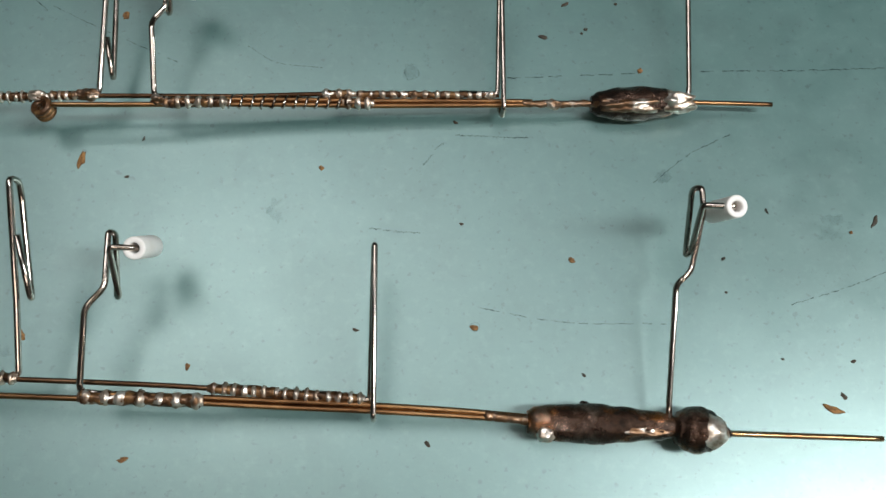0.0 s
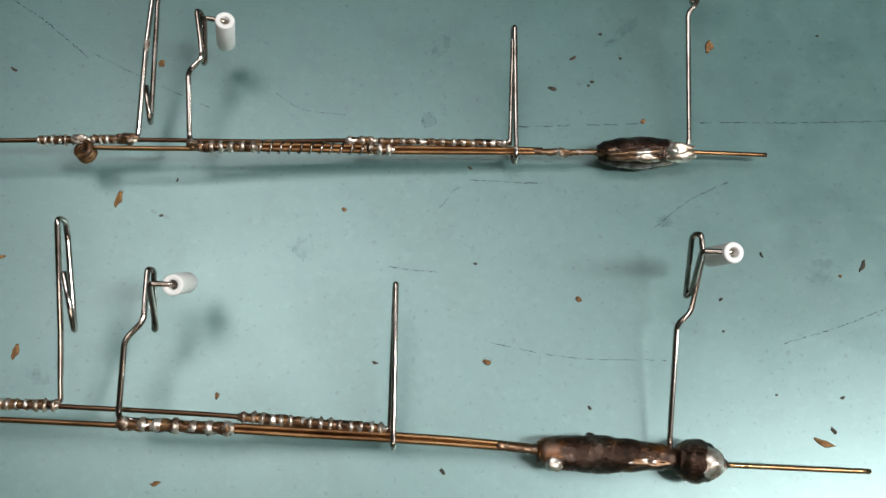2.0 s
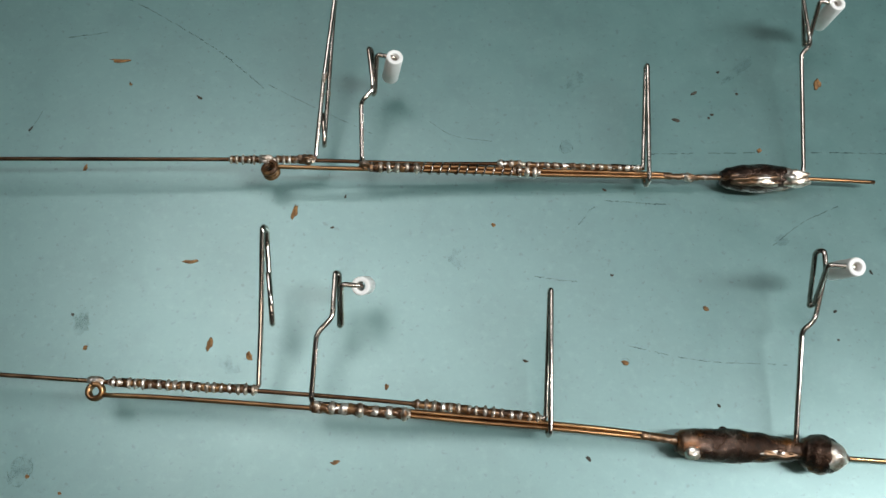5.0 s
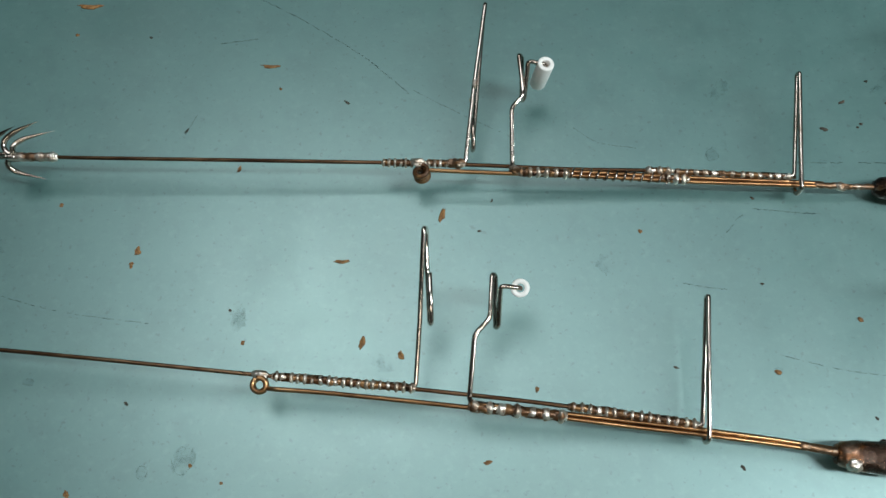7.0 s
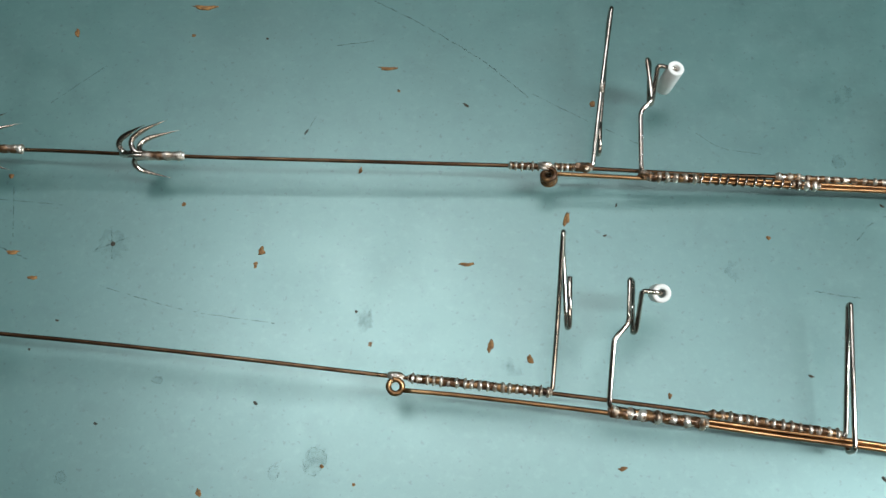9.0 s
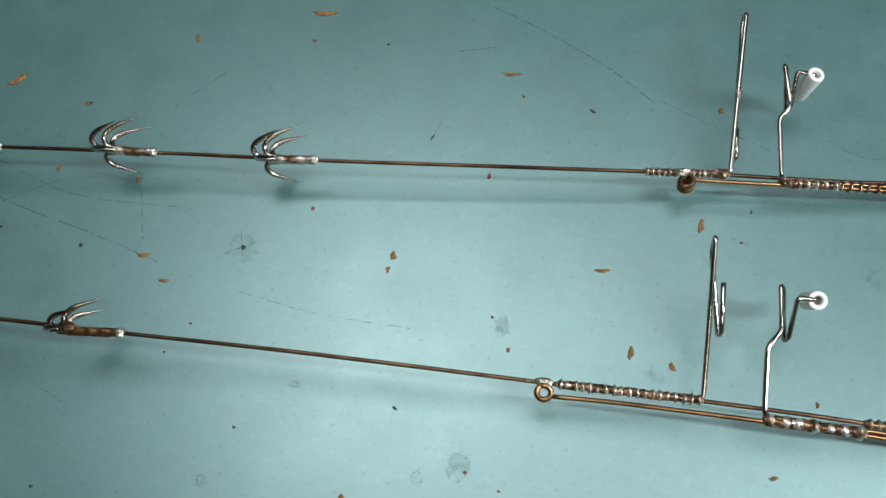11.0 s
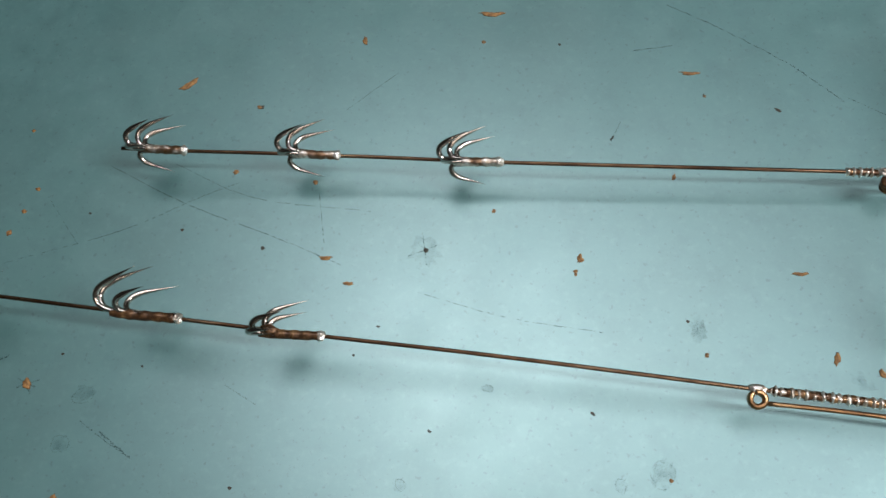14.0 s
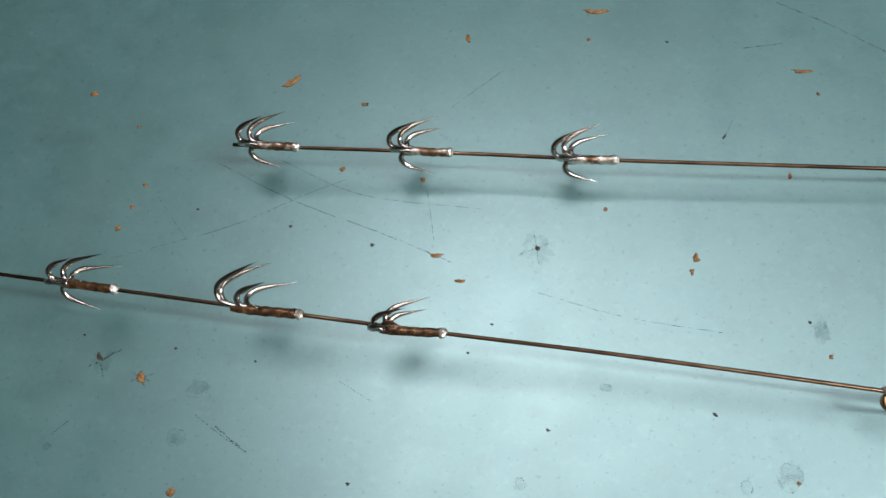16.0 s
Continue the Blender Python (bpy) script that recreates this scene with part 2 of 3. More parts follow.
def pipe(front, back, ro, ri, sides=32):
    """A tube with a real bore and softened rims."""
    a, b = Vector(front), Vector(back)
    ax = (b - a).normalized()
    s = ax.orthogonal().normalized()
    u = ax.cross(s)
    length = (b - a).length
    profile = [(0.0, ri + 0.15), (0.0, ro - 0.45), (0.12, ro - 0.14), (0.45, ro), (length * 0.5, ro * 1.005), (length - 0.45, ro), (length - 0.1, ro - 0.14), (length, ro - 0.45),
               (length, ri + 0.15), (length - 0.2, ri), (length * 0.5, ri), (0.2, ri)]
    bm = bmesh.new()
    rings = []
    for d, r in profile:
        rings.append([bm.verts.new((a + ax * d + (s * math.cos(2 * math.pi * k / sides) + u * math.sin(2 * math.pi * k / sides)) * r) * MM) for k in range(sides)])
    for i in range(len(rings)):
        p, q = rings[i], rings[(i + 1) % len(rings)]
        for k in range(sides):
            bm.faces.new((p[k], p[(k + 1) % sides], q[(k + 1) % sides], q[k]))
    bmesh.ops.recalc_face_normals(bm, faces=bm.faces[:])
    return bm


# ---- the room that closes the place ----
def wall_box(name, dims, mat, label):
    return flat(tagged(part(name, box(*dims), mat), label, "wall", kind="structure"))


F, C = -0.75, 1.75
tagged(flat(part("floor", box(-2.1, 3.35, -1.8, 2.3, F - 0.1, F), FLOOR)), "grey cement floor under the table", "floor", kind="structure")
wall_box("wall_east", (3.2, 3.35, -1.8, 2.3, F, C), DARKWALL, "dark plain plaster wall")
wall_box("wall_south", (-2.1, 3.2, -1.8, -1.65, F, C), DARKWALL, "dark plain plaster wall")
wall_box("wall_north", (-2.1, 3.2, 2.15, 2.3, F, C), DARKWALL, "dark plain plaster wall")
wall_box("wall_west", (-2.1, -1.95, -1.65, 2.15, F, C), DARKWALL, "dark plain plaster wall")


def ceiling_slab():
    """The ceiling, with openings left free for the roof lights and the added glare lamps."""
    x0, x1, y0, y1 = GLARE[0] - 0.75, GLARE[0] + 0.75, GLARE[1] - 0.45, GLARE[1] + 0.45
    p0, p1, q0, q1 = STRIP[0] - 1.04, STRIP[0] + 1.04, STRIP[1] - 0.16, STRIP[1] + 0.16
    bm = bmesh.new()
    u0, u1, v0, v1 = SOUTH[0] - 0.78, SOUTH[0] + 0.78, SOUTH[1] - 0.18, SOUTH[1] + 0.18
    for dims in ((-2.1, x0, q1, 2.3), (x1, 3.35, q1, 2.3), (x0, x1, q1, y0), (x0, x1, y1, 2.3), (-2.1, p0, q0, q1), (p1, 3.35, q0, q1), (-2.1, 3.35, v1, q0),
                 (-2.1, u0, v0, v1), (u1, 3.35, v0, v1), (-2.1, 3.35, -1.8, v0)):
        b = box(*dims, C, C + 0.12)
        me = bpy.data.meshes.new("slab")
        b.to_mesh(me)
        b.free()
        bm.from_mesh(me)
        bpy.data.meshes.remove(me)
    return bm


tagged(flat(part("ceiling", ceiling_slab(), DARKWALL)), "dark plain ceiling with roof lights and an added glare opening", "ceiling", kind="structure")

# ---- the table ----
table = tagged(new("table"), "teal enamel-painted table top with chips, scratches and dirt", "table")
table.location = (-0.15, 0.1, F)


def under(ob, top):
    ob.parent = top
    ob.matrix_parent_inverse = Matrix.Translation(-Vector(top.location))
    return ob


tabletop = under(flat(part("tabletop", box(-0.95, 0.6, -0.36, 0.56, -0.03, 0.0, 0.003), PAINT)), table)
for x in (-0.9, 0.55):
    for y in (-0.31, 0.51):
        under(flat(part("leg", box(x - 0.025, x + 0.025, y - 0.025, y + 0.025, F, -0.03, 0.003), PAINT)), table)


def ribbon(pts, width, seed, broken=0.35):
    """A thin broken line lying on the paint."""
    rnd = random.Random(seed)
    pts = [Vector((*p, 0)) for p in pts]
    line = curve_through(pts, 24) if len(pts) > 2 else [pts[0].lerp(pts[1], k / 30) for k in range(31)]
    bm = bmesh.new()
    for a, b in zip(line, line[1:]):
        if rnd.random() < broken * 0.6:
            continue
        d = (b - a)
        s = Vector((-d.y, d.x, 0)).normalized() * width * rnd.uniform(0.25, 0.5)
        j = Vector((-d.y, d.x, 0)).normalized() * width * rnd.uniform(-0.4, 0.4)
        bm.faces.new([bm.verts.new((p + Vector((0, 0, 0.03))) * MM) for p in (a + s + j, a - s + j, b - s + j, b + s + j)])
    bmesh.ops.recalc_face_normals(bm, faces=bm.faces[:])
    return bm


def scratch(*pts, width=0.35, broken=0.3):
    under(part("scratch", ribbon(pts, width, int(abs(pts[0][0]) * 7) + 3, broken), SCRATCH), tabletop)


def smudge(x, y, rx, ry, turn=0.0):
    """A dirty patch, ragged at its rim."""
    rnd = random.Random(int(abs(x * 13 + y * 7)))
    bm = bmesh.new()
    n = 26
    c, s = math.cos(radians(turn)), math.sin(radians(turn))
    rim = []
    for k in range(n):
        a = 2 * math.pi * k / n
        r = 1 + rnd.uniform(-0.3, 0.25)
        px, py = rx * r * math.cos(a), ry * r * math.sin(a)
        rim.append(bm.verts.new(Vector((x + px * c - py * s, y + px * s + py * c, 0.02)) * MM))
    bm.faces.new(rim)
    under(part("smudge", bm, SMUDGE), tabletop)


scratch((-469.9, 65.4), (-422.9, 84.2), (-391.5, 102.7), (-375.0, 111.5), width=0.34, broken=0.5)
scratch((-435.3, 115.1), (-395.9, 99.6), (-353.5, 87.5), (-323.4, 77.8), width=0.40, broken=0.20)
scratch((-405.5, 118.3), (-366.6, 104.9), (-315.3, 102.7), width=0.30, broken=0.35)
scratch((-339.4, 111.2), (-332.3, 87.0), width=0.30, broken=0.50)
scratch((-414.2, 4.0), (-401.9, -2.2), (-388.8, -8.0), width=0.40, broken=0.30)
scratch((-334.5, 150.9), (-314.7, 171.4), width=0.35, broken=0.40)
scratch((-460.2, 98.2), (-439.1, 76.8), width=0.30, broken=0.50)
scratch((-290.4, 69.0), (-255.1, 62.3), (-217.7, 59.7), width=0.30, broken=0.50)
scratch((29.1, 144.8), (76.3, 147.6), width=0.45, broken=0.35)
scratch((96.0, 148.7), (132.4, 149.8), (167.9, 151.6), width=0.45, broken=0.35)
scratch((2.5, 112.3), (5.6, 116.6), width=0.50, broken=0.10)
scratch((6.1, 118.1), (9.1, 120.3), width=0.60, broken=0.10)
scratch((-15.0, 90.3), (-6.9, 89.3), (1.7, 88.9), width=0.50, broken=0.25)
scratch((20.6, 64.3), (46.5, 60.1), (80.1, 59.8), width=0.35, broken=0.40)
scratch((118.4, 66.2), (138.3, 72.4), (156.4, 79.6), width=0.35, broken=0.45)
scratch((77.7, 106.8), (90.3, 117.1), (106.1, 125.5), width=0.40, broken=0.35)
scratch((-58.4, 156.0), (-47.8, 149.5), (-31.6, 147.7), width=0.30, broken=0.45)
scratch((13.0, 123.4), (24.9, 122.9), (37.8, 122.8), width=0.50, broken=0.30)
smudge(71.8, 187.4, 9.5, 2.0, 46)
smudge(66.5, 182.0, 3.6, 1.3, 40)
scratch((-200.6, 214.6), (-178.7, 203.5), (-149.5, 185.9), (-127.5, 168.2), width=0.50, broken=0.30)
scratch((-213.5, 188.8), (-204.9, 190.6), (-197.0, 192.3), width=0.45, broken=0.20)
scratch((-219.8, 142.8), (-216.5, 152.7), width=0.30, broken=0.30)
scratch((-126.5, 170.3), (-109.4, 161.7), (-81.2, 148.9), width=0.30, broken=0.60)
smudge(-290.2, 86.8, 6.7, 6.7, 0)
smudge(-416.1, 14.6, 4.7, 3.3, 20)
smudge(-419.3, -5.5, 3.9, 3.2, 0)
smudge(-193.8, 10.0, 4.1, 4.8, 0)
smudge(-286.0, -4.7, 2.2, 2.4, 0)
smudge(-258.7, 33.9, 2.3, 1.4, 0)
smudge(-183.0, 64.0, 3.1, 4.7, 0)
smudge(-208.1, 4.8, 2.3, 2.6, 0)
smudge(-382.3, 133.0, 2.1, 1.5, 0)
smudge(-365.6, 134.8, 1.3, 1.0, 0)
smudge(-334.7, 135.6, 1.2, 1.0, 0)
smudge(-320.5, 134.7, 1.5, 1.2, 0)
smudge(-471.6, -15.7, 1.7, 1.4, 0)
smudge(-460.0, 20.4, 4.4, 5.4, 0)
smudge(-2.3, 146.8, 2.8, 3.2, 0)
smudge(2.3, 178.1, 2.9, 5.4, -30)
smudge(-44.2, 96.0, 3.4, 4.2, 0)
smudge(136.2, 92.2, 5.9, 3.9, 20)
smudge(-127.0, 52.2, 3.2, 2.8, 0)
smudge(2.7, 151.5, 1.6, 2.4, 0)
smudge(-183.6, 65.7, 2.6, 3.9, 0)
smudge(-193.4, 10.2, 4.1, 4.9, 0)
smudge(-125.1, 49.8, 2.9, 2.5, 0)
smudge(81.8, 109.5, 2.8, 2.0, 30)


def ring_stain(x, y, rx, ry, turn=0.0, width=0.35):
    """The dried rim of a drop: a broken closed line."""
    rnd = random.Random(int(abs(x * 5 + y * 11)))
    c, q = math.cos(radians(turn)), math.sin(radians(turn))
    rim = []
    for k in range(13):
        a = 2 * math.pi * (k % 12) / 12
        w = 1 + (rnd.uniform(-0.16, 0.16) if 0 < k < 12 else 0)
        px, py = rx * w * math.cos(a), ry * w * math.sin(a)
        rim.append((x + px * c - py * q, y + px * q + py * c))
    under(part("ring_stain", ribbon(rim, width, int(abs(x)) + 1, 0.30), DRIED), tabletop)


for place in ((-415.9, 13.9, 4.1, 3.2, 20), (-419.4, -5.6, 3.6, 3.1, 0), (-471.7, -15.7, 1.3, 1.2, 0), (-193.8, 10.0, 4.0, 4.9, 0), (-208.2, 4.2, 1.9, 2.4, 0),
              (-1.8, 146.7, 2.5, 3.0, 0), (-258.7, 33.9, 2.1, 1.3, 0), (-285.6, -4.7, 1.6, 2.3, 30), (19.0, 58.1, 1.5, 1.4, 0)):
    ring_stain(*place)
# the star-shaped crack in the paint and the claw marks round two dried specks
for dx, dy in ((-2.2, 7.5), (5.6, 3.4), (-6.4, -3.0), (1.6, -6.6), (-3.4, 3.2)):
    scratch((-290.2 + dx * 0.08, 87.2 + dy * 0.08), (-290.2 + dx, 87.2 + dy), width=0.34, broken=0.5)
for dx, dy in ((5.5, 5.0), (3.0, -6.0), (-4.5, -2.5), (7.8, 6.2)):
    scratch((-460.5 + dx * 0.15, 20.3 + dy * 0.15), (-460.5 + dx, 20.3 + dy), width=0.6, broken=0.2)
for dx, dy in ((4.4, -1.0), (3.2, -3.8), (-4.2, 1.8), (-3.4, -2.2), (5.4, 2.0)):
    scratch((-441.5 + dx * 0.2, 15.9 + dy * 0.2), (-441.5 + dx, 15.9 + dy), width=0.55, broken=0.15)
scratch((-405.1, 0.7), (-390.2, -7.2), width=0.7, broken=0.15)
scratch((-471.6, -11.2), (-466.0, -4.6), width=0.45, broken=0.2)
scratch((-359.7, 24.1), (-346.1, 18.0), width=0.4, broken=0.4)


# ---- loose bits on the table ----
def flake(x, y, length, width, turn=0.0, mat=None, thick=0.5):
    """A curled husk or chip, with a ragged rim and a raised ridge."""
    rnd = random.Random(int(abs(x * 31 + y * 17)) + 5)
    bm = bmesh.new()
    n = 14
    rim, top = [], []
    for k in range(n):
        a = 2 * math.pi * k / n
        r = 1 + rnd.uniform(-0.28, 0.2)
        e = 0.5 * r
        px, py = length * e * math.cos(a), width * e * math.sin(a) * (0.75 + 0.25 * abs(math.sin(a)))
        py += 0.08 * length * math.cos(a) ** 2
        rim.append(bm.verts.new(Vector((px, py, 0.0)) * MM))
        top.append(bm.verts.new(Vector((px * 0.8, py * 0.8, thick * rnd.uniform(0.55, 1.15))) * MM))
    mid = bm.verts.new(Vector((0, 0.03 * length, thick * 0.45)) * MM)
    for k in range(n):
        j = (k + 1) % n
        bm.faces.new((rim[k], rim[j], top[j], top[k]))
        bm.faces.new((top[k], top[j], mid))
    bm.faces.new(rim[::-1])
    dark = mat is DARK_BIT
    ob = part("debris_crumb" if dark else "wood_flake", bm, mat or HUSK)
    ob.matrix_world = pose(x * MM, y * MM, 0.0, 0, 0, turn)
    return tagged(ob, "tiny dark crumb of dirt on the teal table" if dark else "small dry brown flake lying on the teal table", "debris" if dark else "flake", "crumbs on the table" if dark else "flakes on the table")


def crumb(x, y, length, width, turn=0.0):
    return flake(x, y, length, width, turn, DARK_BIT, 0.4)


flake(-100.5, 166.7, 3.4, 2.7, 90)
flake(-108.7, 112.5, 6.4, 2.5, 75)
flake(-30.9, 110.8, 1.8, 1.7, 0)
flake(-68.2, 45.1, 2.4, 1.6, 80)
flake(-134.3, 58.1, 5.2, 1.8, 80)
flake(18.8, 58.0, 2.5, 2.2, 0)
flake(50.1, 80.3, 2.4, 1.7, -40)
flake(76.6, 148.5, 2.4, 1.8, 80)
flake(104.1, 181.4, 6.3, 3.1, 75)
flake(127.9, 33.7, 7.7, 2.2, -22)
flake(141.8, 90.7, 1.2, 1.1, 0)
flake(-84.8, 17.2, 2.9, 1.1, 0)
flake(-276.5, 205.4, 12.6, 2.6, 3)
flake(-188.8, 178.2, 8.8, 1.9, 0)
flake(-182.8, 167.3, 1.5, 1.1, 0)
flake(-278.7, 189.9, 1.9, 1.7, 0)
flake(-146.4, 90.1, 6.5, 1.5, 5)
flake(-194.0, 127.9, 3.5, 1.6, 80)
flake(-228.7, 89.1, 4.3, 1.8, 80)
flake(-230.0, 83.5, 1.9, 1.8, 0)
flake(-134.5, 58.1, 4.9, 2.1, 80)
flake(-119.6, 54.4, 3.8, 2.3, -60)
flake(-179.9, 55.1, 1.4, 1.2, 0)
flake(-84.1, 17.9, 2.5, 1.1, 0)
flake(-234.1, -5.1, 3.0, 2.0, -60)
flake(-178.8, 3.0, 1.5, 1.1, 0)
flake(-191.2, 8.2, 1.7, 1.4, 0)
flake(-332.8, 188.1, 5.0, 2.3, -75)
flake(-330.4, 80.2, 5.9, 1.8, 5)
flake(-319.0, 70.1, 4.4, 1.8, 0)
flake(-341.4, 114.2, 2.6, 2.2, 0)
flake(-410.5, 159.3, 10.1, 3.2, 42)
flake(-374.5, 149.5, 2.5, 2.0, 0)
flake(-377.6, 116.4, 2.9, 2.2, 30)
flake(-228.5, 88.8, 3.3, 2.5, -60)
flake(-506.7, 146.5, 4.3, 2.9, 0)
flake(-478.4, 130.4, 2.1, 1.8, 0)
flake(-466.0, 101.1, 2.5, 2.1, 0)
flake(-468.8, 89.9, 3.1, 2.1, 0)
flake(-472.1, 79.4, 3.3, 2.6, 60)
flake(-229.8, 82.3, 1.5, 1.4, 0)
flake(-264.6, 107.0, 2.1, 1.7, -70)
flake(-441.2, 16.0, 5.6, 4.0, -50)
flake(-415.8, -25.8, 4.2, 3.5, 70)
flake(-180.0, 54.6, 1.8, 1.5, -60)
crumb(43.4, 161.1, 3.5, 1.8, -20)
crumb(51.6, 174.2, 3.1, 1.4, 30)
crumb(58.5, 164.4, 1.8, 1.1, 0)
crumb(69.6, 174.8, 1.3, 1.2, 0)
crumb(62.6, 185.1, 1.6, 1.2, 0)
crumb(57.0, 162.7, 1.3, 1.1, 0)
crumb(-17.9, 57.0, 2.7, 1.0, -20)
crumb(52.3, 43.6, 1.7, 1.0, -40)
crumb(114.5, 49.0, 1.2, 0.8, 0)
crumb(136.5, 48.5, 2.2, 1.0, 25)
crumb(132.0, 37.7, 2.7, 1.6, -50)
crumb(4.6, 22.7, 2.6, 1.5, -50)
crumb(15.0, 92.0, 1.6, 1.1, 0)
crumb(99.0, 81.3, 1.6, 1.1, 40)
crumb(114.8, 97.8, 2.1, 0.8, -70)
crumb(98.9, 70.2, 1.0, 0.8, 0)
crumb(-89.5, 120.2, 2.0, 0.8, 70)
crumb(-93.6, 106.7, 1.8, 0.8, 20)
crumb(13.0, 127.9, 1.9, 1.1, -30)
crumb(146.4, 187.5, 1.4, 1.0, 0)
crumb(150.3, 94.6, 5.4, 1.7, 65)
crumb(-153.8, 162.5, 2.5, 1.1, -30)
crumb(-219.8, 28.8, 1.3, 1.2, 0)
crumb(-187.1, 67.2, 1.4, 1.2, 0)
crumb(-394.5, 87.4, 1.6, 1.4, 0)
crumb(-357.8, 82.2, 2.0, 1.8, 0)
crumb(-373.5, 149.7, 2.7, 2.0, 0)
crumb(-438.0, 91.5, 1.4, 1.1, 0)
crumb(-461.5, 21.9, 4.7, 1.9, -45)
crumb(-278.0, 15.5, 1.9, 1.1, -20)
crumb(-219.2, 28.3, 1.2, 1.1, 0)
crumb(-429.9, 29.3, 1.5, 1.1, 0)
crumb(-303.8, 53.5, 1.6, 1.0, 0)
crumb(-311.5, 41.1, 1.1, 1.0, 0)
crumb(-348.6, -13.5, 1.8, 1.2, 0)
crumb(-245.0, 190.4, 1.5, 1.1, 0)
crumb(-183.0, 167.5, 1.9, 1.0, -60)
crumb(-219.6, 144.4, 2.8, 0.8, 60)
crumb(-471.2, 30.5, 1.3, 1.1, 0)
crumb(-395.2, 27.9, 1.2, 1.0, 0)
crumb(-289.8, 87.3, 2.2, 2.1, 0)
crumb(-153.4, 162.2, 3.0, 1.1, -30)


# ---- the two fishing rigs ----
def hook(parent, origin, ax, side, up, angle, size, reach, shift, wire=0.88):
    """One barbless hook that leaves the barrel's end, turns back and flares outwards to a point."""
    a = radians(angle)
    out = side * math.cos(a) + up * math.sin(a)
    o = Vector(origin) + ax * shift
    pts = [o + ax * p + out * q for p, q in ((4.5, 0.9), (0.5, 1.1), (-2.4 * size, 1.6 * size), (-3.7 * size, 3.9 * size), (-2.9 * size, 6.4 * size),
                                              (0.2 * size, 8.8 * size), (reach * 0.5, 10.9 * size), (reach, 12.8 * size))]
    line = curve_through(pts, 7)
    part("hook", sweep(line, lambda q: wire * (1.0 if q < 0.7 else max(0.06, 1.0 - (q - 0.7) / 0.3)) * (1 + 0.3 * math.sin(math.pi * q)), 9), STEEL, parent, "bright steel hook tapering to a sharp point")


def hook_cluster(rig, right, left, hooks, seed, mat, fat=1.75):
    """A soldered barrel on the rod with its ring of hooks."""
    r, l = Vector(right), Vector(left)
    ax = (r - l).normalized()
    side = Vector((0, 1, 0)) - ax * ax.y
    side.normalize()
    up = ax.cross(side)
    n = 34

    def rad(q):
        base = fat * (0.72 + 0.28 * min(1, q * 5)) * (1.0 if q < 0.93 else 1.0 - (q - 0.93) * 5)
        return base * (1 + 0.05 * math.sin(q * 31 + seed))

    barrel = part("barrel", sweep([l.lerp(r, i / n) for i in range(n + 1)], rad, 14, None, 0.16, seed, 1.0, 0.4), mat, rig, "soldered barrel binding the hooks to the rod")
    for h in hooks:
        hook(barrel, l, ax, side, up, *h)
    part("solder_drop", lump(r - ax * 0.5, 1.95, seed, (0.9, 1, 1), 0.3), SOLDER, barrel, "shiny drop of solder")
    return barrel


def guide(rig, name, base, k1, k2, top, bot, arm, end, tail, rise=1.6, r=0.9, bow=0.0):
    """A bent wire guide: a kinked stem, a narrow loop and an arm that holds a white tube."""
    base, k1, k2, top, bot, arm, end = [Vector(p) for p in (base, k1, k2, top, bot, arm, end)]
    lead_in = [Vector(p) for p in tail] + [base]
    dip = Vector((0.3, 0.4, -rise))
    over = [top + Vector((-0.6, 0.9, 0.4)), top + dip + Vector((0.4, 0.7, 0))]
    if bow:
        over = [top + Vector((bow * 1.25, -6.5, -1.0)), top + Vector((bow, 0.4, 0.4)), top + dip + Vector((-bow, 0.2, 0))]
    pts = rounded(lead_in + [k1, k2, *over, bot + Vector((-0.3, -0.9, -0.6)), bot + Vector((0.7, -0.7, 1.2)), arm], 2.2)
    ax = (end - arm).normalized()
    pts = rounded([*pts[:-1], arm], 0.01, 1)
    line = pts[:-1] + rounded([pts[-2], arm, end, end + Vector((0.1, 0.9, -3.2))], 1.6)[1:]
    return part(name, sweep(line, r, 10), STEEL, rig, "bent bright steel wire guide with a narrow loop")


def tube_on(parent, end, back):
    e = Vector(end)
    d = (Vector(back) - e).normalized()
    part("tube", pipe(e - d * 1.0, back, 3.25, 1.55), WHITE, parent, "short white plastic tube hung on the wire")


def shaft(rig, pts, name="rod", r=0.85, label="thin copper-brown steel rod"):
    return part(name, sweep(curve_through(pts, 6), r, 10), BROWNED if name == "hook_rod" else BRONZE, rig, label)


def ridges(a, b, r, count, seed, wide=1.0):
    """Solder that stands up in a ridge on each turn of the binding, higher on some turns than on others."""
    rnd = random.Random(seed)
    a, b = Vector(a), Vector(b)
    high = [rnd.uniform(0.75, 1.25) for _ in range(count + 1)]
    shift = [rnd.uniform(-0.14, 0.14) for _ in range(count + 1)]
    n = count * 10

    def rad(q):
        k = min(count - 1, int(q * count))
        x = q * count - k - 0.5 - shift[k]
        return r * (0.70 + 0.42 * high[k] * math.exp(-abs(x / 0.25) ** 3))

    return sweep([a.lerp(b, i / n) for i in range(n + 1)], rad, 14, None, 0.30, seed * 1.7, 1.0, 0.9)


def binding(rig, a, b, turns, seed, core=1.6, mat=None, label="wire binding burnt brown with a bright solder ridge on each turn"):
    w = part("binding", crust(a, b, core, seed, 0.35), mat or FLUX, rig, label)
    if turns:
        part("solder_ridge", ridges(a, b, core * 1.12, turns, seed), SOLDER, w, "bright ridges of solder")
    return w


